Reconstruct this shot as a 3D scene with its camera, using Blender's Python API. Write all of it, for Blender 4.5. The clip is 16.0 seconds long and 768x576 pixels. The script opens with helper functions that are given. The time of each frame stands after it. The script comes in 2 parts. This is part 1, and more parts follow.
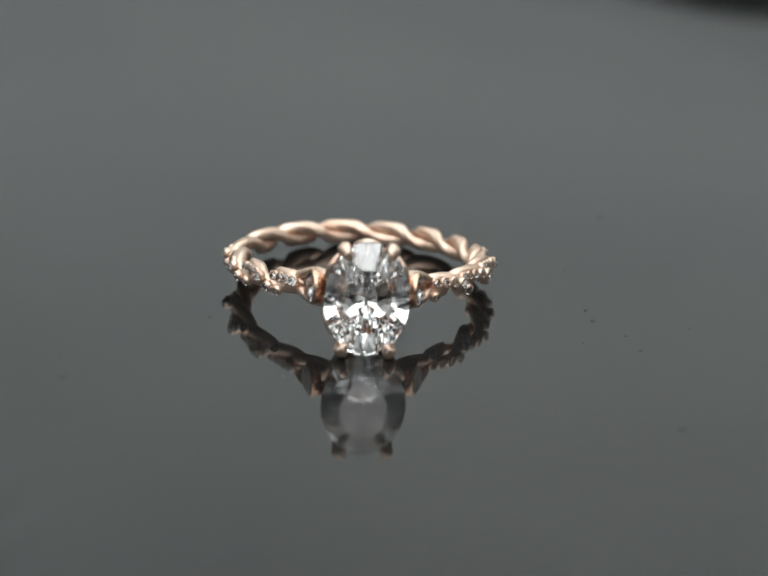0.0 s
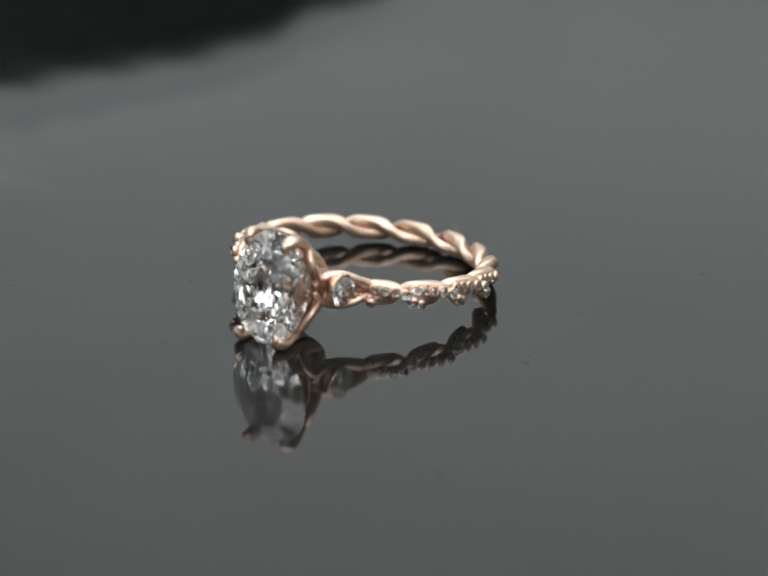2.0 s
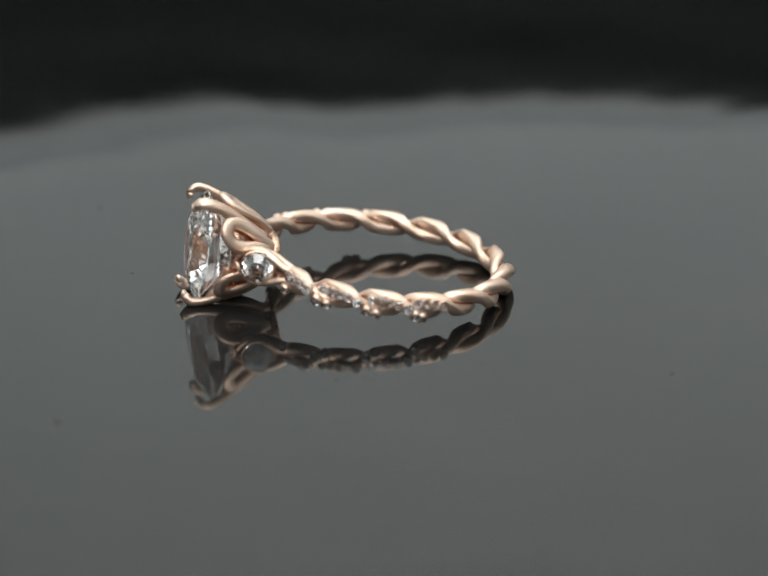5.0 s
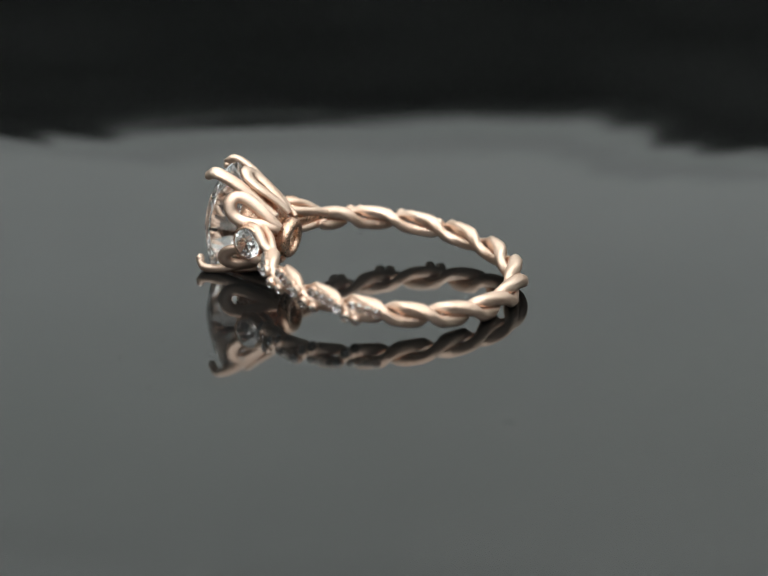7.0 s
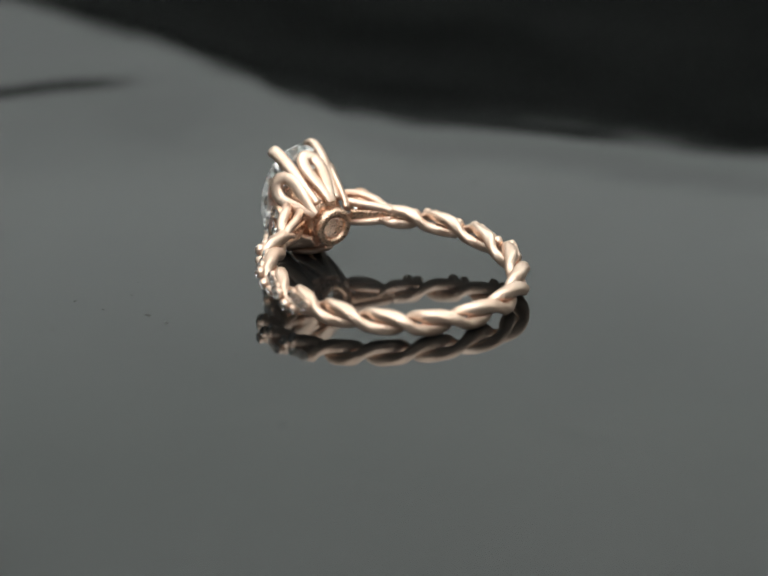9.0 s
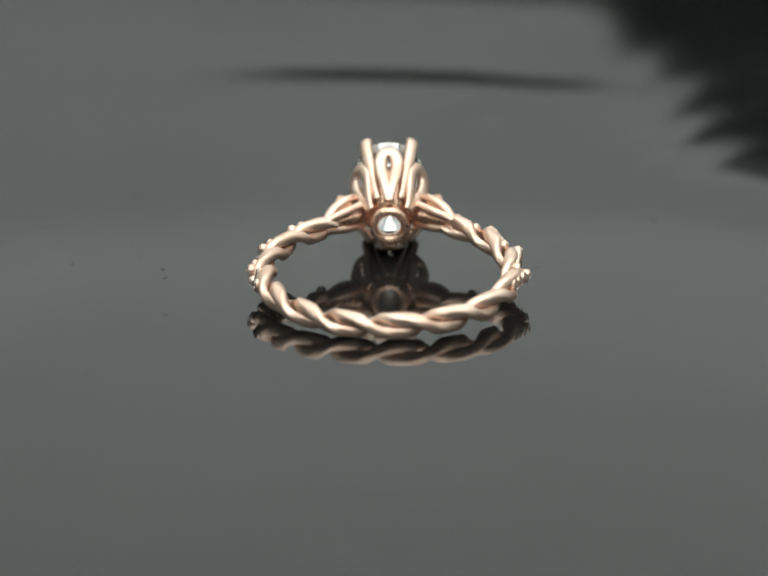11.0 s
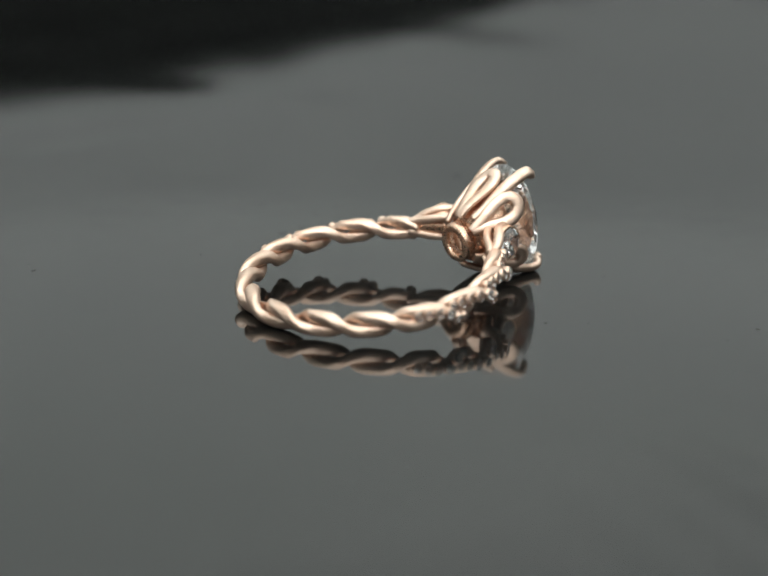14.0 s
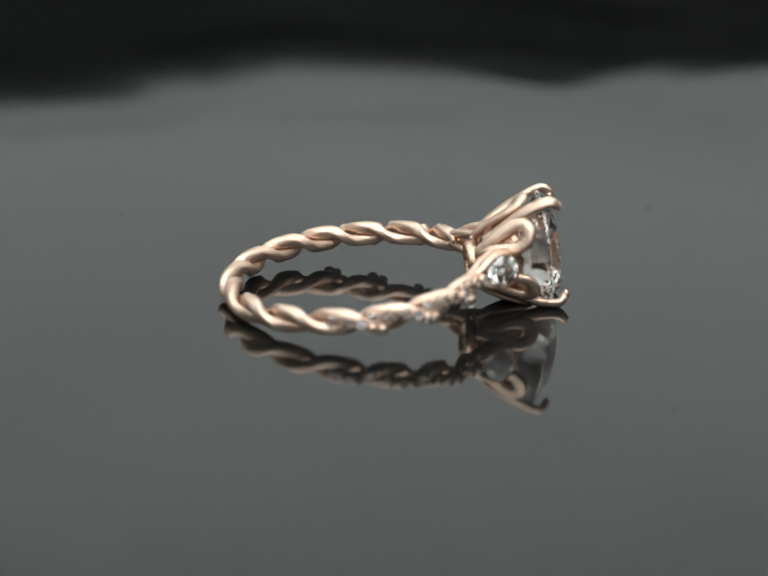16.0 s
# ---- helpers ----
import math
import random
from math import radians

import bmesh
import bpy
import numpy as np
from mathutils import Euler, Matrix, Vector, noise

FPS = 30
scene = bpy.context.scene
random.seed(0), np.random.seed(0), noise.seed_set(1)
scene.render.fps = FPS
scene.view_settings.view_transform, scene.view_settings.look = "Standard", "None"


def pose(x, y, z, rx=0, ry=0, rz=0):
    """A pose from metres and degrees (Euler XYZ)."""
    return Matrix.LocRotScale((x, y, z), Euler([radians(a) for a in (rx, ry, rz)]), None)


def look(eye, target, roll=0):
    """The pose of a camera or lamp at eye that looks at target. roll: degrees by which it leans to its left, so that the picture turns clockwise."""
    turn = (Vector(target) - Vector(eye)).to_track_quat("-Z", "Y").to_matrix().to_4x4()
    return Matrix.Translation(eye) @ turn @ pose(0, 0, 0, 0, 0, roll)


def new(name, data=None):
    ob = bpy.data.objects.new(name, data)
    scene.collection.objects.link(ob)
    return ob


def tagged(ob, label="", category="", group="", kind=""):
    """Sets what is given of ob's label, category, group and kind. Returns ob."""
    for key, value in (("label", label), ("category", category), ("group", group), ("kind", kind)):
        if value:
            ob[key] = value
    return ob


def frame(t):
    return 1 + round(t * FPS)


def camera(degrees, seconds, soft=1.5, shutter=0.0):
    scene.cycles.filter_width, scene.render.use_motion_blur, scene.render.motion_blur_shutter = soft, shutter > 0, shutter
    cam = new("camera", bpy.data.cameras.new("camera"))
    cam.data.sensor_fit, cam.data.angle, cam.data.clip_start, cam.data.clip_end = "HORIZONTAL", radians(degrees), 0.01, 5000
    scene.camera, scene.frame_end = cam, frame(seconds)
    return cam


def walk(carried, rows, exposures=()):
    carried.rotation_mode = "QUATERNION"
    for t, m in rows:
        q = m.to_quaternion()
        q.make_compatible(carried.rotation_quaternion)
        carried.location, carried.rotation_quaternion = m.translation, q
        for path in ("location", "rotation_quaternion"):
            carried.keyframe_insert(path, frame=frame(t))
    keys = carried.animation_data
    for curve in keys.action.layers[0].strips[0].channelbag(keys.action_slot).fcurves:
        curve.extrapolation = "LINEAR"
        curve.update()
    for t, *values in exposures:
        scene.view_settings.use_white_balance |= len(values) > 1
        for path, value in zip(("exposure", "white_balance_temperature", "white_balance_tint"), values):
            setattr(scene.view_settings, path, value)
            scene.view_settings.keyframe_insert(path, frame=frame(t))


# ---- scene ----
MM = 0.001
cam = camera(16, 16.0, soft=1.6)
cam.data.dof.use_dof, cam.data.dof.focus_distance, cam.data.dof.aperture_fstop = True, 0.2, 25
# the camera stands still; the sheet with the ring on it turns before it
STAND = look(Vector((1.07, -188.83, 69.63)) * MM, Vector((1.07, 0, 0.49)) * MM, 1.216)
walk(cam, [(0, STAND), (16, STAND)],
     exposures=[(0, -0.06, 6350, 9), (4, 0.0, 6370, 9), (9, 0.02, 6450, 7), (13, 0.0, 6500, 7), (16, -0.06, 6400, 8)])
# seconds, the sheet's middle in millimetres, its tilt and its turn in degrees
SPIN = [
    (0.0, -1.46, 5.59, -1.08, 2.82, 2.56, 6.07),
    (0.5, -1.24, 5.76, -1.01, 3.17, 3.03, -2.70),
    (1.0, -1.01, 5.99, -1.09, 2.99, 2.82, -10.93),
    (1.5, -0.69, 4.50, -0.49, 2.74, 2.84, -19.06),
    (2.0, -0.50, 4.23, -0.37, 2.85, 2.86, -26.94),
    (2.5, -0.17, 4.14, -0.30, 2.91, 2.57, -34.57),
    (3.0, 0.15, 3.58, -0.11, 2.62, 2.49, -42.41),
    (3.5, 0.43, 2.89, 0.08, 2.38, 2.51, -50.32),
    (4.0, 0.70, 2.86, 0.05, 2.28, 2.50, -58.35),
    (6.5, 2.10, -0.16, 0.71, 2.56, 2.23, -99.74),
    (7.0, 2.41, -0.60, 0.76, 2.44, 1.95, -108.30),
    (7.5, 2.60, -0.04, 0.45, 2.51, 2.17, -116.54),
    (8.0, 2.77, -1.01, 0.72, 2.49, 2.29, -124.61),
    (8.5, 2.73, -0.71, 0.47, 2.54, 2.44, -133.04),
    (9.0, 2.70, -1.91, 0.78, 2.81, 2.51, -141.55),
    (9.5, 2.65, -1.37, 0.40, 2.55, 2.92, -150.00),
    (10.0, 2.55, -2.36, 0.62, 2.85, 3.07, -158.78),
    (12.5, 0.99, -2.61, 0.36, 3.08, 2.72, -203.05),
    (13.0, 0.68, -2.52, 0.25, 2.90, 2.97, -211.64),
    (13.5, 0.43, -3.51, 0.53, 2.68, 3.10, -219.73),
    (14.0, 0.09, -2.81, 0.28, 2.40, 2.84, -227.67),
    (14.5, -0.17, -3.43, 0.47, 2.29, 2.55, -235.51),
    (15.0, -0.60, -4.11, 0.73, 2.38, 2.52, -243.23),
    (15.5, -0.95, -4.94, 1.06, 2.39, 2.33, -251.15),
    (16.0, -1.31, -5.70, 1.33, 2.41, 1.97, -259.44),
]
SPIN = [(t, pose(x * MM, y * MM, z * MM, rx, ry, rz)) for t, x, y, z, rx, ry, rz in SPIN]

# ---- light: an unseen closed room with pale walls, lit by wide panels overhead and an added front fill ----
world = bpy.data.worlds.new("world")
scene.world = world
world.use_nodes = True
world.node_tree.nodes["Background"].inputs[0].default_value = (0.5, 0.53, 0.55, 1)
world.node_tree.nodes["Background"].inputs[1].default_value = 0.02


def lamp(name, eye, target, sx, watts, colour):
    data = bpy.data.lights.new(name, "AREA")
    data.shape, data.size, data.energy, data.color = "DISK", sx, watts, colour
    ob = new(name, data)
    ob.matrix_world = look(eye, target)
    return ob


lamp("ceiling_panel_lamp", (0, 0.22, 1.34), (0, 0.221, 0), 2.35, 26, (0.96, 1.0, 0.985))
# added fill above the camera that brightens the stone and the gold's front
lamp("front_fill_lamp", (0, -0.88, 1.22), (0, 0, 0), 1.4, 17, (1.0, 0.985, 0.97))


# ---- materials ----
def material(name):
    m = bpy.data.materials.new(name)
    m.use_nodes = True
    nt = m.node_tree
    return m, nt, nt.nodes["Principled BSDF"]


def noise_tex(nt, scale, detail=4, rough=0.55):
    co = nt.nodes.new("ShaderNodeTexCoord")
    n = nt.nodes.new("ShaderNodeTexNoise")
    n.inputs["Scale"].default_value, n.inputs["Detail"].default_value, n.inputs["Roughness"].default_value = scale, detail, rough
    nt.links.new(co.outputs["Object"], n.inputs["Vector"])
    return n


def ramp(nt, source, stops):
    r = nt.nodes.new("ShaderNodeValToRGB")
    while len(r.color_ramp.elements) < len(stops):
        r.color_ramp.elements.new(0.5)
    for el, (at, c) in zip(r.color_ramp.elements, stops):
        el.position, el.color = at, (*c, 1) if len(c) == 3 else c
    nt.links.new(source, r.inputs[0])
    return r


def grey(v):
    return (v, v, v)


def bump(nt, bsdf, sources, strength, distance):
    previous = None
    for src in sources:
        b = nt.nodes.new("ShaderNodeBump")
        b.inputs["Strength"].default_value, b.inputs["Distance"].default_value = strength, distance
        nt.links.new(src, b.inputs["Height"])
        if previous:
            nt.links.new(previous.outputs[0], b.inputs["Normal"])
        previous = b
    nt.links.new(previous.outputs[0], bsdf.inputs["Normal"])


def gold_material(name, colour, deep, rough):
    m, nt, p = material(name)
    p.inputs["Metallic"].default_value = 1.0
    big, fine = noise_tex(nt, 520, 4), noise_tex(nt, 5200, 4, 0.65)
    c = ramp(nt, big.outputs[0], [(0.3, deep), (0.7, colour)])
    nt.links.new(c.outputs[0], p.inputs["Base Color"])
    r = ramp(nt, fine.outputs[0], [(0.3, grey(rough - 0.07)), (0.75, grey(rough + 0.12))])
    nt.links.new(r.outputs[0], p.inputs["Roughness"])
    bump(nt, p, [fine.outputs[0]], 0.6, 0.00006)
    return m


GOLD = gold_material("rose_gold", (0.89, 0.69, 0.565), (0.73, 0.51, 0.39), 0.4)
# same gold, deeper: the brown shade of the recesses is in its colour
GOLD_SHADED = gold_material("rose_gold_shaded", (0.84, 0.58, 0.43), (0.72, 0.46, 0.32), 0.28)


def diamond_material():
    m, nt, p = material("cut_diamond")
    p.inputs["Base Color"].default_value = (1, 1, 1, 1)
    p.inputs["Transmission Weight"].default_value = 1.0
    p.inputs["IOR"].default_value = 2.42
    p.inputs["Roughness"].default_value = 0.015
    return m


DIAMOND = diamond_material()
scene.cycles.max_bounces, scene.cycles.glossy_bounces, scene.cycles.transmission_bounces = 24, 16, 24


def table_material():
    m, nt, p = material("black_gloss")
    wide, fine = noise_tex(nt, 26, 4), noise_tex(nt, 420, 6, 0.65)
    c = ramp(nt, wide.outputs[0], [(0.3, (0.001, 0.0012, 0.0012)), (0.72, (0.011, 0.0114, 0.0114))])
    nt.links.new(c.outputs[0], p.inputs["Base Color"])
    r = ramp(nt, fine.outputs[0], [(0.35, grey(0.045)), (0.8, grey(0.085))])
    # handled less towards its rim, where a film of dust dulls it
    co = nt.nodes.new("ShaderNodeTexCoord")
    far = nt.nodes.new("ShaderNodeVectorMath")
    far.operation = "LENGTH"
    nt.links.new(co.outputs["Object"], far.inputs[0])
    film = nt.nodes.new("ShaderNodeMapRange")
    for n, v in ((1, 0.03), (2, 0.065), (3, 0.0), (4, 0.085)):
        film.inputs[n].default_value = v
    nt.links.new(far.outputs["Value"], film.inputs[0])
    add = nt.nodes.new("ShaderNodeMath")
    nt.links.new(r.outputs[0], add.inputs[0])
    nt.links.new(film.outputs[0], add.inputs[1])
    nt.links.new(add.outputs[0], p.inputs["Roughness"])
    p.inputs["IOR"].default_value = 1.5
    bump(nt, p, [wide.outputs[0]], 0.04, 0.0012)
    return m


TABLE = table_material()


def plain_material(name, a, b, rough, scale, sheen=0.5):
    m, nt, p = material(name)
    n = noise_tex(nt, scale, 5)
    c = ramp(nt, n.outputs[0], [(0.3, a), (0.7, b)])
    nt.links.new(c.outputs[0], p.inputs["Base Color"])
    p.inputs["Roughness"].default_value = rough
    p.inputs["Specular IOR Level"].default_value = sheen
    bump(nt, p, [n.outputs[0]], 0.2, 0.002)
    return m


WALL = plain_material("pale_plaster", (0.82, 0.84, 0.83), (0.88, 0.89, 0.875), 0.9, 3)
DARK = plain_material("flat_black", (0.004, 0.0045, 0.0045), (0.008, 0.008, 0.0075), 1.0, 14, 0.0)
MID = plain_material("grey_band", (0.58, 0.59, 0.585), (0.66, 0.67, 0.66), 0.9, 5)
GREY = plain_material("dark_grey_blocker", (0.25, 0.255, 0.255), (0.31, 0.315, 0.31), 0.95, 9, 0.1)
SPECK = plain_material("dust", (0.02, 0.02, 0.02), (0.06, 0.06, 0.055), 0.8, 900)


# ---- building helpers ----
def part(name, bm, mat, parent=None, label="", smooth=True, kind=""):
    me = bpy.data.meshes.new(name)
    bm.normal_update()
    bm.to_mesh(me)
    bm.free()
    me.materials.append(mat)
    if smooth:
        me.polygons.foreach_set("use_smooth", [True] * len(me.polygons))
    ob = new(name, me)
    if parent:
        ob.parent = parent
    return tagged(ob, label=label, kind=kind)


def sweep(bm, points, sides, radius, squash=None, up=None, cap=True, square=2.0):
    """A tube along points (millimetres). radius(s) and squash(s) over s in 0..1; up: the cross-section's second axis; square: 2 is round."""
    pts = [Vector(p) for p in points]
    n = len(pts)
    rings = []
    for i, p in enumerate(pts):
        tan = (pts[min(i + 1, n - 1)] - pts[max(i - 1, 0)]).normalized()
        a = Vector(up(i / (n - 1)) if up else (0, 0, 1))
        side = tan.cross(a).normalized()
        a = side.cross(tan).normalized()
        s = i / (n - 1)
        r, q = radius(s), squash(s) if squash else 1.0
        ring_row = []
        for k in range(sides):
            cw, sw = math.cos(2 * math.pi * k / sides), math.sin(2 * math.pi * k / sides)
            f = r * (abs(cw) ** square + abs(sw) ** square) ** (-1 / square)
            ring_row.append(bm.verts.new((p + f * (cw * side + q * sw * a)) * MM))
        rings.append(ring_row)
    for r0, r1 in zip(rings, rings[1:]):
        for k in range(sides):
            bm.faces.new((r0[k], r0[(k + 1) % sides], r1[(k + 1) % sides], r1[k]))
    if cap:
        bm.faces.new(rings[0][::-1])
        bm.faces.new(rings[-1])
    return bm


def spline(ctrl, n):
    """Catmull-Rom through the control points."""
    c = [Vector(p) for p in ctrl]
    c = [2 * c[0] - c[1]] + c + [2 * c[-1] - c[-2]]
    out = []
    segs = len(c) - 3
    for i in range(n):
        u = i / (n - 1) * segs
        k = min(int(u), segs - 1)
        u -= k
        p0, p1, p2, p3 = c[k:k + 4]
        out.append(0.5 * (2 * p1 + (p2 - p0) * u + (2 * p0 - 5 * p1 + 4 * p2 - p3) * u * u + (3 * p1 - p0 - 3 * p2 + p3) * u ** 3))
    return out


def lathe(bm, place, profile, n):
    """A closed profile of (radius, depth) turned round."""
    rows = [[bm.verts.new(place(r * math.sin(2 * math.pi * k / n), d, r * math.cos(2 * math.pi * k / n)) * MM) for k in range(n)] for r, d in profile]
    for i, r0 in enumerate(rows):
        r1 = rows[(i + 1) % len(rows)]
        for k in range(n):
            bm.faces.new((r0[k], r0[(k + 1) % n], r1[(k + 1) % n], r1[k]))
    bmesh.ops.recalc_face_normals(bm, faces=bm.faces)
    return bm


# ---- the room ----
def room():
    def arc(name, r0, r1, z0, z1, a0, a1, mat, label):
        """A piece of round wall between two bearings."""
        bm = bmesh.new()
        n = max(8, int((a1 - a0) / 4))
        cuts = []
        for k in range(n + 1):
            a = radians(a0 + (a1 - a0) * k / n)
            cuts.append([bm.verts.new((r * math.cos(a), r * math.sin(a), z)) for r, z in ((r0, z0), (r1, z0), (r1, z1), (r0, z1))])
        for c0, c1 in zip(cuts, cuts[1:]):
            for k in range(4):
                bm.faces.new((c0[k], c0[(k + 1) % 4], c1[(k + 1) % 4], c1[k]))
        bm.faces.new(cuts[0][::-1])
        bm.faces.new(cuts[-1])
        bmesh.ops.recalc_face_normals(bm, faces=bm.faces)
        return tagged(part(name, bm, mat, None, label, False), category="wall", kind="structure")

    def disc(name, r, z0, z1, mat, label, cat):
        bm = bmesh.new()
        bmesh.ops.create_cone(bm, cap_ends=True, segments=96, radius1=r, radius2=r, depth=z1 - z0, matrix=Matrix.Translation((0, 0, (z0 + z1) / 2)))
        return tagged(part(name, bm, mat, None, label, False), category=cat, kind="structure")
    # unseen band, added to dim what the sheet's far part mirrors
    arc("unseen_grey_band", 1.49, 1.56, 0.215, 0.416, -14, 194, MID, "unseen grey band under the pale wall that dims its reflection")
    arc("wall_far", 1.5, 1.56, 0.42, 1.35, -14, 194, WALL, "pale grey round wall beyond the table")
    # unseen pale surface, added to throw light back onto the stone
    arc("unseen_near_reflector", 1.5, 1.56, 0.64, 1.35, 194.2, 345.8, WALL, "unseen pale grey reflector above and behind the camera")
    # unseen grey screen, added so the gold's mirrored sides stay dark
    arc("unseen_grey_blocker", 1.5, 1.56, 0.215, 0.636, 194.2, 345.8, GREY, "unseen grey blocker behind the camera that darkens the ring's reflections")
    # unseen, added to give the sheet's sagging rim something black to reflect
    arc("unseen_dark_wall", 1.47, 1.56, -0.76, 0.211, -180, 180, DARK, "unseen dark lower wall, there for the sagging rim to mirror")
    disc("ceiling", 1.56, 1.354, 1.4, WALL, "pale grey plain ceiling", "ceiling")
    disc("floor", 1.56, -0.8, -0.764, DARK, "dark plain floor", "floor")
    disc("table", 0.7, -0.1, -0.07, DARK, "plain black table under the turning sheet", "table")
    disc("table_column", 0.06, -0.764, -0.1, DARK, "plain black column that carries the table", "table")


room()


# ---- the glossy black sheet ----
RIM = [(-179, 48.5), (-170, 47.5), (-160, 46), (-150, 47.5), (-140, 48.5), (-130, 48), (-123, 52), (-118, 59), (-114, 72), (-110, 86), (-104, 112), (-60, 126),
       (-52, 116), (-47, 100), (-41, 88), (-33, 77), (-24, 69), (-15, 69), (-6, 69), (3, 63), (11, 58), (23, 59), (40, 68), (60, 90), (83, 104), (108, 100),
       (121, 74), (126, 62), (133, 56), (141, 53.5), (150, 51), (158, 48), (165, 45), (170, 44), (175, 46)]
# shallow creases: bearing, half-width of bearing, radius, how the radius drifts with bearing, drop, width
CREASES = [(-95, 24, 63, 0.1, 0.50, 8), (-105, 7, 48, -1.0, 0.2, 9), (-48, 11, 81, 0.4, 0.25, 10), (-38, 10, 56, 0.3, 0.12, 6), (-10, 14, 46, -0.1, 0.14, 6),
           (-145, 20, 42, 0.1, 0.12, 6), (-24, 9, 62, 0.6, 0.25, 9)]


def smooth(u):
    u = min(max(u, 0.0), 1.0)
    return u * u * (3 - 2 * u)


def rim_radius(b):
    ks = RIM + [(RIM[0][0] + 360, RIM[0][1])]
    if b < ks[0][0]:
        b += 360
    for (b0, r0), (b1, r1) in zip(ks, ks[1:]):
        if b0 <= b <= b1:
            return r0 + (r1 - r0) * smooth((b - b0) / (b1 - b0))
    return r0


def sheet_height(r, b):
    """Millimetres, at radius r and bearing b: flat in the middle, sagging past its uneven rim, with shallow creases."""
    z, over = 0.0, r - rim_radius(b) + 14
    if over > 0:
        soft = 30.0
        z -= math.tan(radians(9.0)) * (over * over / (2 * soft) if over < soft else over - soft / 2)
    for b0, half, r0, drift, drop, width in CREASES:
        off = (b - b0 + 180) % 360 - 180
        if abs(off) < half:
            z -= drop * math.cos(math.pi * off / half / 2) ** 2 * smooth((r - r0 - drift * off) / width)
    return z


def table():
    bm = bmesh.new()
    radii = [5 * i for i in range(1, 9)] + [40 + i for i in range(1, 76)] + [115 + 9 * i for i in range(1, 17)]
    na = 288
    rings = []
    for r in radii:
        ring_row = []
        for k in range(na):
            b = -180 + 360 * k / na
            a = radians(b)
            ring_row.append(bm.verts.new(Vector((r * math.cos(a), r * math.sin(a), sheet_height(r, b))) * MM))
        rings.append(ring_row)
    c = bm.verts.new((0, 0, 0))
    for k in range(na):
        bm.faces.new((c, rings[0][k], rings[0][(k + 1) % na]))
    for r0, r1 in zip(rings, rings[1:]):
        for k in range(na):
            bm.faces.new((r0[k], r1[k], r1[(k + 1) % na], r0[(k + 1) % na]))
    low = [bm.verts.new(v.co + Vector((0, 0, -2 * MM))) for v in rings[-1]]
    for k in range(na):
        bm.faces.new((rings[-1][k], low[k], low[(k + 1) % na], rings[-1][(k + 1) % na]))
    ob = part("turning_sheet", bm, TABLE)
    tagged(ob, "glossy black sheet with soft creases and a mirror-like surface", "display sheet")
    bm = bmesh.new()
    bmesh.ops.create_cone(bm, cap_ends=True, segments=48, radius1=0.03, radius2=0.03, depth=0.069, matrix=Matrix.Translation((0, 0, -0.0365)))
    part("turntable_post", bm, DARK, ob, "plain black post under the sheet", False)
    return ob


sheet = table()

# ---- the ring: its hole's axis along local z, its stone along local -y ----
TILT, LEAN, TURN, CX, CY, CZ = -9.5, -1.0, -3.4, 0.52, -0.5, 2.31
R_BAND, SWING_OUT, SWING_UP, STRAND = 8.98, 0.56, 0.46, 0.46
# bearings at which a strand lies on top; the two take turns
CRESTS = [-8, 14.5, 36.5, 58.5, 80, 99.5, 119, 141, 162, 186, 210, 232.5, 255.5, 277.5, 301, 322.5, 344, 366]
ring = new("engagement_ring")
REST = pose(CX * MM, CY * MM, CZ * MM) @ pose(0, 0, 0, 0, LEAN, TURN) @ pose(0, 0, 0, TILT)
tagged(ring, "rose gold twisted rope ring with large oval diamond on glossy black", "ring")


def polar(deg, r, z):
    """deg from the stone's way, counter-clockwise seen from above."""
    a = radians(deg - 90)
    return Vector((r * math.cos(a), r * math.sin(a), z))


def twist(deg, k):
    """The angle round the band, in radians, at which strand k lies: 0 on top, 90 degrees outside."""
    for n, (a, b) in enumerate(zip(CRESTS, CRESTS[1:])):
        if a <= deg <= b:
            psi = math.pi * (n + (deg - a) / (b - a) + k)
            return psi - 0.28 * math.sin(2 * psi)
    return math.pi * k


def strand_out(deg, k):
    psi = twist(deg, k)
    return polar(deg, math.sin(psi), math.cos(psi))


def strand_point(deg, k):
    psi = twist(deg, k)
    back = smooth((min(deg, 360 - deg) - 30) / 90)
    return polar(deg, R_BAND + SWING_OUT * math.sin(psi), SWING_UP * math.cos(psi) - 0.08 - 0.3 * math.cos(radians(deg) / 2) ** 2 - 0.22 * max(0.0, -math.sin(radians(deg))) ** 2) + Vector((0, 0.14 * back, 0))


EYE0 = 27  # where the two strands part round the side stones
for k in (0, 1):
    pts = [strand_point(EYE0 + (360 - 2 * EYE0) * i / 480, k) for i in range(481)]

    def thick(u, k=k):
        ends = min(smooth(u / 0.025), smooth((1 - u) / 0.025))
        return (STRAND + 0.07 * math.cos(2 * twist(EYE0 + (360 - 2 * EYE0) * u, k))) * (0.45 + 0.55 * ends) * (0.93 + 0.07 * smooth((min(u, 1 - u) - 0.2) / 0.06))
    bm = sweep(bmesh.new(), pts, 20, thick, lambda s: 0.88, lambda s, k=k: strand_out(EYE0 + (360 - 2 * EYE0) * s, k), square=2.9)
    part("twisted_strand", bm, GOLD, ring, "plain rose gold strand, set with small diamonds near the head")

# head frame
H_GIRDLE, H_COLLAR = -13.45, -8.2
SA, SB = 3.05, 4.15


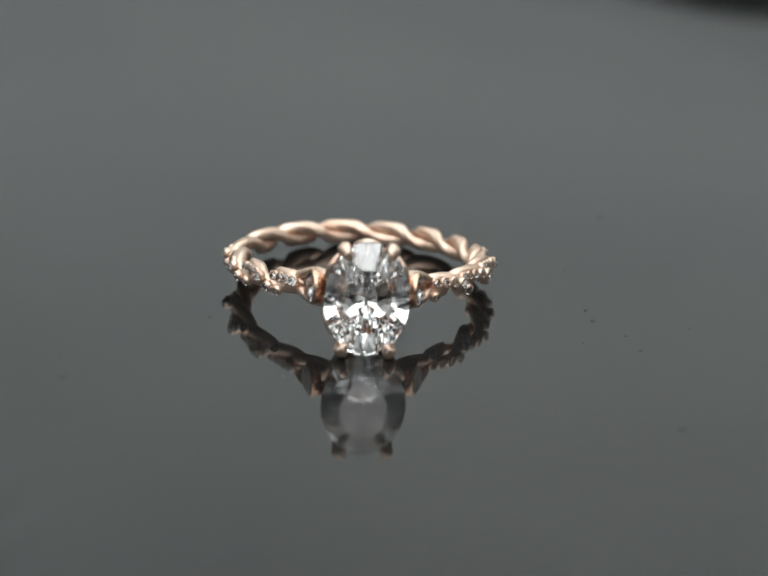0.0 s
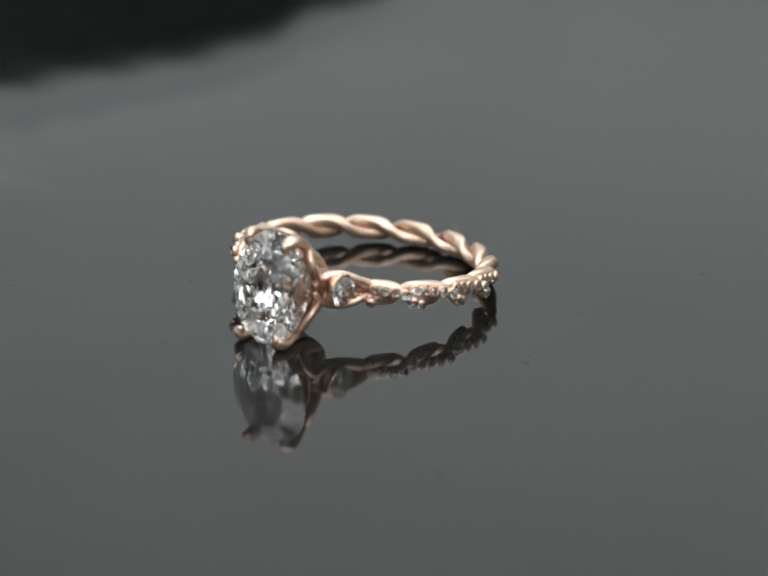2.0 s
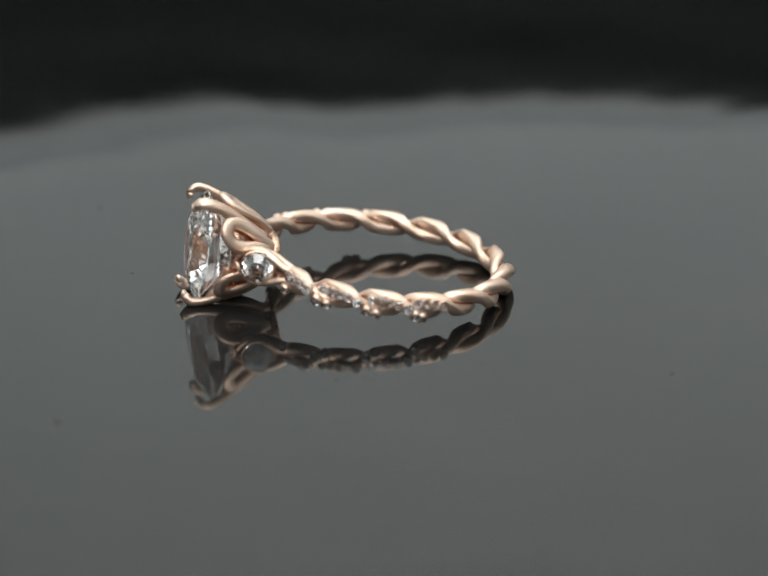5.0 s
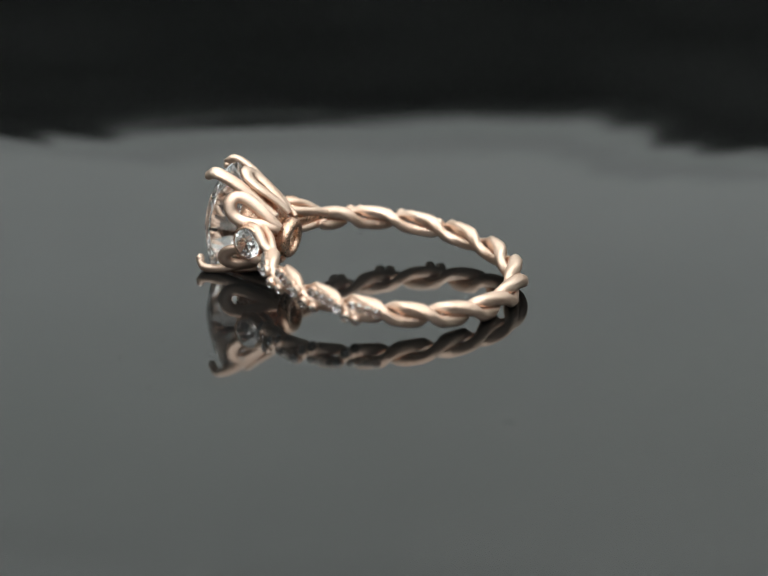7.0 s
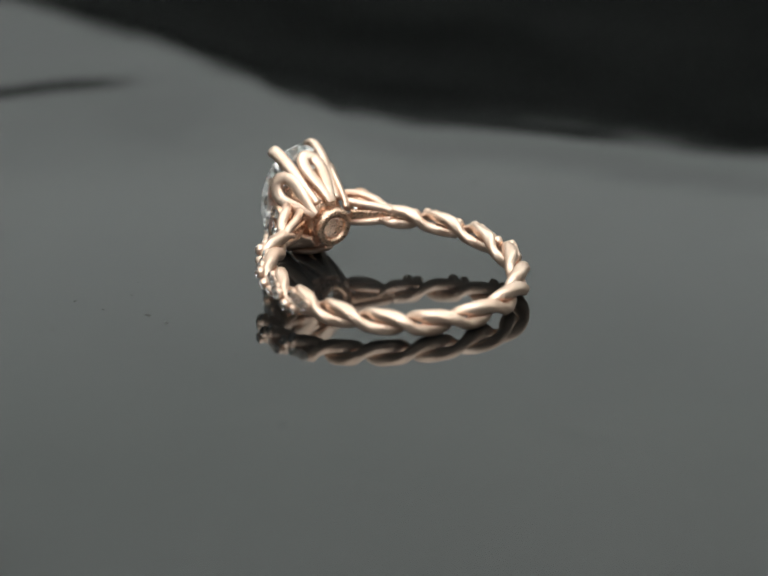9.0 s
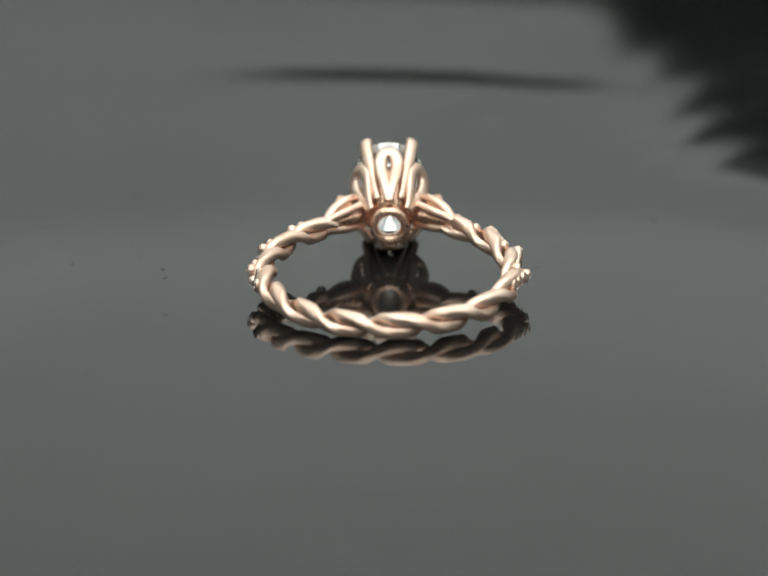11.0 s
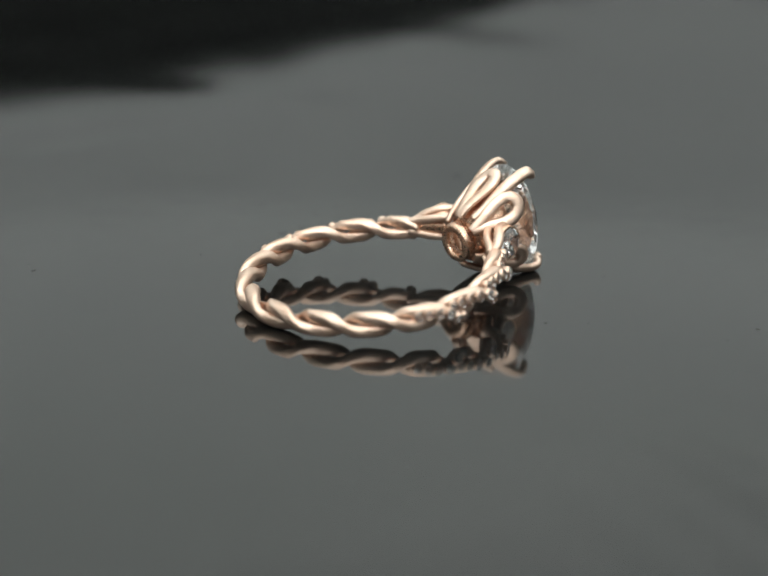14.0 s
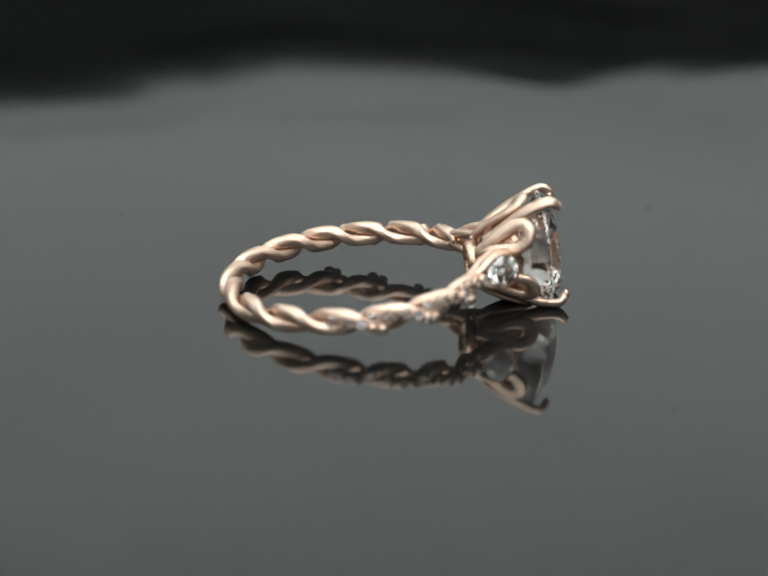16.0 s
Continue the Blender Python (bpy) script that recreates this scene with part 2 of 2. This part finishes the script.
def head(x, y, z):
    """The collar sits a little lower than the stone."""
    return Vector((x, y, z - 0.12 - 0.36 * min(max((y - H_GIRDLE) / (H_COLLAR - H_GIRDLE), 0), 1.1)))


def oval(u, s=1.0):
    """u: degrees from +z towards +x."""
    return SA * s * math.sin(radians(u)), SB * s * math.cos(radians(u))


def brilliant(bm, place, a, b, crown, pav, n=16, keel=0.04):
    """A faceted stone: place maps (x, depth, z) to the ring's space; depth grows outwards from the girdle."""
    def ringv(s, d, off=0.0, m=n):
        return [bm.verts.new(place(a * s * math.sin(2 * math.pi * (k + off) / m), d, b * s * math.cos(2 * math.pi * (k + off) / m)) * MM) for k in range(m)]
    h = n // 2
    tab = ringv(0.57, crown, 0.5, h)
    star = ringv(0.80, crown * 0.52, 0.0, h)
    gt, gb = ringv(1.0, 0.06), ringv(1.0, -0.06)
    rho = 0.24
    low_d = -0.06 - (pav - 0.06) * (1 - rho * math.cos(math.pi / h))
    low = [bm.verts.new(place(a * rho * math.sin(2 * math.pi * (k + 0.5) / h), low_d, (keel + (b - keel) * rho) * math.cos(2 * math.pi * (k + 0.5) / h)) * MM) for k in range(h)]
    cul = [bm.verts.new(place(0.04 * a * math.sin(2 * math.pi * (k + 0.5) / h), -pav, keel * math.cos(2 * math.pi * (k + 0.5) / h)) * MM) for k in range(h)]
    f = bm.faces.new
    f(tab)
    f(cul)
    for k in range(h):
        k1 = (k + 1) % h
        f((tab[k - 1], star[k], tab[k]))
        f((tab[k], star[k], gt[2 * k + 1], star[k1]))
        f((star[k], gt[2 * k], gt[2 * k + 1]))
        f((star[k1], gt[2 * k + 1], gt[2 * k1]))
        f((low[k], gb[2 * k], gb[2 * k + 1]))
        f((low[k], gb[2 * k + 1], gb[2 * k1]))
        f((cul[k - 1], low[k - 1], gb[2 * k], low[k], cul[k]))
    for k in range(n):
        f((gt[k], gb[k], gb[(k + 1) % n], gt[(k + 1) % n]))
    bmesh.ops.recalc_face_normals(bm, faces=bm.faces)
    return bm


part("centre_stone", brilliant(bmesh.new(), lambda x, d, z: head(x, H_GIRDLE - d, z), SA, SB, 0.95, 2.75, 24, 0.5), DIAMOND, ring,
     "large clear oval brilliant-cut diamond", False)


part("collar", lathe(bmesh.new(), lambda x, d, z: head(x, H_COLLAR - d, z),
     [(0.85, -0.25), (1.0, -0.42), (1.32, -0.42), (1.48, -0.25), (1.48, 0.35), (1.3, 0.5), (0.95, 0.4)], 36), GOLD_SHADED, ring, "open round collar under the basket")


def basket(u, t):
    """A point of the basket's cone: u degrees from +z towards +x, t from collar (0) to girdle (1)."""
    x0, z0 = 1.3 * math.sin(radians(u)), 1.3 * math.cos(radians(u))
    x1, z1 = oval(u, 1.0)
    f = t ** 0.66
    return head(x0 + (x1 - x0) * f, H_COLLAR - 0.2 + (H_GIRDLE + 0.1 - H_COLLAR + 0.2) * t, z0 + (z1 - z0) * f)


def outward(u):
    return Vector((math.sin(radians(u)), 0.35, math.cos(radians(u)))).normalized()


# the gallery's thin inner wall, seen through the loops
bm = bmesh.new()
shell = []
for t in (0.05, 0.2, 0.35, 0.5, 0.62):
    shell.append([[bm.verts.new((basket(u, t) - w * outward(u)) * MM) for u in range(0, 360, 10)] for w in (0.3, 0.46)])
for (o0, i0), (o1, i1) in zip(shell, shell[1:]):
    for k in range(36):
        k1 = (k + 1) % 36
        bm.faces.new((o0[k], o0[k1], o1[k1], o1[k]))
        bm.faces.new((i0[k], i1[k], i1[k1], i0[k1]))
for o, i in (shell[0], shell[-1]):
    for k in range(36):
        bm.faces.new((o[k], o[(k + 1) % 36], i[(k + 1) % 36], i[k]))
bmesh.ops.recalc_face_normals(bm, faces=bm.faces)
part("gallery_wall", bm, GOLD_SHADED, ring, "plain rose gold wall inside the loops")

PRONG = 32
for u in (PRONG, -PRONG, 180 - PRONG, 180 + PRONG):
    x, z = oval(u)
    n = outward(u)
    ctrl = [basket(u, 0.12) - 0.05 * n, basket(u, 0.34), basket(u, 0.55) + 0.1 * n, basket(u, 0.85) + 0.25 * n,
            head(x * 1.1, H_GIRDLE - 0.4, z * 1.085), head(x * 1.0, H_GIRDLE - 0.95, z * 1.0), head(x * 0.84, H_GIRDLE - 1.12, z * 0.86)]
    bm = sweep(bmesh.new(), spline(ctrl, 34), 12, lambda s: (0.3 + 0.2 * smooth((s - 0.1) / 0.4) - 0.16 * smooth((s - 0.72) / 0.28)) * (1 if s < 0.93 else 1 - 7 * (s - 0.93)), lambda s: 0.64, lambda s, n=n: n)
    part("prong", bm, GOLD, ring)

# teardrop loops between the prongs
for u0, w in ((0, 20), (56, 21), (-56, 21), (180, 20), (124, 21), (-124, 21)):
    pts = []
    for i in range(49):
        a = 2 * math.pi * i / 48
        t = 0.04 + 0.74 * (1 - math.cos(a)) / 2
        pts.append(basket(u0 + w * math.sin(a) * math.sin(a / 2) ** 1.3, t) + 0.2 * outward(u0))
    bm = sweep(bmesh.new(), pts, 12, lambda s: 0.37 + 0.12 * math.sin(math.pi * s), lambda s: 0.55, lambda s, u0=u0: outward(u0), square=2.8)
    part("teardrop_loop", bm, GOLD, ring)

# shoulders with a round side stone on each
for sgn in (1, -1):
    def sp(deg, r, z, sgn=sgn):
        p = polar(deg, r, z - 0.2)
        return Vector((sgn * p.x, p.y, p.z))
    centre, face = sp(20, 10.5, 0.1), sp(77, 1, 0).normalized()
    centre = centre + 0.3 * face
    side = Vector((0, 0, 1)).cross(face)
    place = lambda x, d, z, c=centre, f=face, s=side: c + x * s + d * f + Vector((0, 0, z))
    part("side_stone", brilliant(bmesh.new(), place, 1.17, 1.17, 0.4, 1.0, 16), DIAMOND, ring, "small round clear diamond", False)
    part("side_cup", lathe(bmesh.new(), place, [(1.11, -0.09), (1.19, 0.1), (1.3, 0.02), (1.25, -0.3), (0.7, -1.1), (0.46, -1.1), (1.0, -0.3)], 28), GOLD_SHADED, ring)
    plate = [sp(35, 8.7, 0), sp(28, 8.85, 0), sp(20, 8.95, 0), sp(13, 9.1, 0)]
    part("shoulder_plate", sweep(bmesh.new(), spline(plate, 16), 12, lambda s: 0.13, lambda s: 1.5 + 1.6 * s), GOLD_SHADED, ring)
    for k in (1, -1):
        ctrl = [sp(33, 8.9, 0.3 * k), sp(29, 9.4, 0.5 * k), sp(25, 9.75, 0.85 * k), sp(19, 10.2, 1.1 * k), sp(14, 10.9, 0.9 * k), sp(11, 11.4, 0.2 * k)]
        part("shoulder_arm", sweep(bmesh.new(), spline(ctrl, 30), 10, lambda s: 0.25 + 0.07 * math.sin(math.pi * s), lambda s: 1.3, lambda s, f=face: f), GOLD, ring)
        ctrl = [sp(33, 8.8, 0.3 * k), sp(28, 8.9, 0.5 * k), sp(20, 9.1, 0.7 * k), sp(12, 9.8, 0.8 * k)]
        part("shoulder_back_bar", sweep(bmesh.new(), spline(ctrl, 20), 8, lambda s: 0.33, None, lambda s, f=face: f), GOLD, ring)

# small diamonds in cups along the strands beside the head
PAVE_END = 108
for sgn in (1, -1):
    for n0, (a0, b0) in enumerate(zip(CRESTS, CRESTS[1:])):
        k = n0 % 2
        for f in (-0.3, -0.11, 0.08, 0.27, 0.46, 0.65, 0.84):
            d = a0 + f * (b0 - a0)
            from_head = d if sgn > 0 else 360 - d
            if not EYE0 + 3 < from_head < PAVE_END or (d < 180) != (sgn > 0):
                continue
            psi = twist(d, k)
            n = (polar(d, 1, 0) + Vector((0, 0, (0.15 if math.cos(psi) > 0 else 0.7) * math.cos(psi)))).normalized()
            side = n.cross(Vector((0, 0, 1))).normalized()
            upw = side.cross(n)
            c = strand_point(d, k) + n * (STRAND + 0.1)
            c += polar(d, max(0.0, R_BAND + 0.42 - math.hypot(c.x, c.y)), 0)
            c.z = min(c.z, strand_point(d, k).z - SWING_UP * math.cos(psi) + 0.24)
            cup = part("pave_cup", lathe(bmesh.new(), lambda x, dd, z, c=c, n=n, a=side, u=upw: c + x * a + dd * n + z * u,
                       [(0.31, -0.02), (0.35, 0.13), (0.42, 0.07), (0.41, -0.36), (0.22, -0.42)], 16), GOLD, ring)
            part("pave_stone", brilliant(bmesh.new(), lambda x, dd, z, c=c, n=n, a=side, u=upw: c + x * a + (dd + 0.12) * n + z * u, 0.35, 0.35, 0.15, 0.31, 12),
                 DIAMOND, cup, "tiny round diamond", False)


# ---- dust and faint marks on the sheet ----
def dust():
    rng = random.Random(7)
    bm = bmesh.new()
    spots = [(-21.6, -14.5, 0.16), (-10.9, -7.1, 0.22), (-12.9, -9.4, 0.20), (19.7, -13.8, 0.20), (13.9, -14.4, 0.13), (-4.5, -5.4, 0.10), (-1.5, -6.8, 0.10), (15.8, -12.3, 0.16), (19.1, -11.0, 0.20), (21.6, 14.5, 0.30), (17.0, -5.9, 0.30), (23.1, 13.9, 0.14), (-6.2, -18.0, 0.22), (24.1, -9.7, 0.20), (16.8, 2.4, 0.16), (-14.6, -15.1, 0.10), (17.2, -8.0, 0.35), (-21.4, -18.0, 0.30), (20.0, -27.5, 0.35), (-6.4, -2.8, 0.10), (-2.3, -6.6, 0.10), (0.6, -4.0, 0.10)]
    spots += [(rng.uniform(-45, 45), rng.uniform(-45, 45), rng.uniform(0.03, 0.08)) for _ in range(34)]
    for x, y, size in spots:
        size *= 0.6
        turn, long = rng.uniform(0, math.pi), size * rng.uniform(0.8, 2.0)
        low, top = [], []
        for k in range(9):
            a = 2 * math.pi * k / 9
            r = rng.uniform(0.6, 1.1)
            u, v = long * r * math.cos(a), size * r * math.sin(a)
            px, py = x + u * math.cos(turn) - v * math.sin(turn), y + u * math.sin(turn) + v * math.cos(turn)
            low.append(bm.verts.new(Vector((px, py, 0.004)) * MM))
            top.append(bm.verts.new(Vector((x + (px - x) * 0.6, y + (py - y) * 0.6, 0.004 + 0.12 * size)) * MM))
        bm.faces.new(top)
        for k in range(9):
            bm.faces.new((low[k], low[(k + 1) % 9], top[(k + 1) % 9], top[k]))
    return tagged(part("dust", bm, SPECK, None, "fine dark dust specks scattered on the glossy sheet", False), category="dust", kind="stuff")


dust_specks = dust()


def motions():
    level = pose(0, 0, -0.05 * MM, -1.6, -1.8)
    walk(sheet, [(t, m @ level) for t, m in SPIN])
    walk(dust_specks, [(t, m @ level) for t, m in SPIN])
    walk(ring, [(t, m @ REST) for t, m in SPIN])


motions()
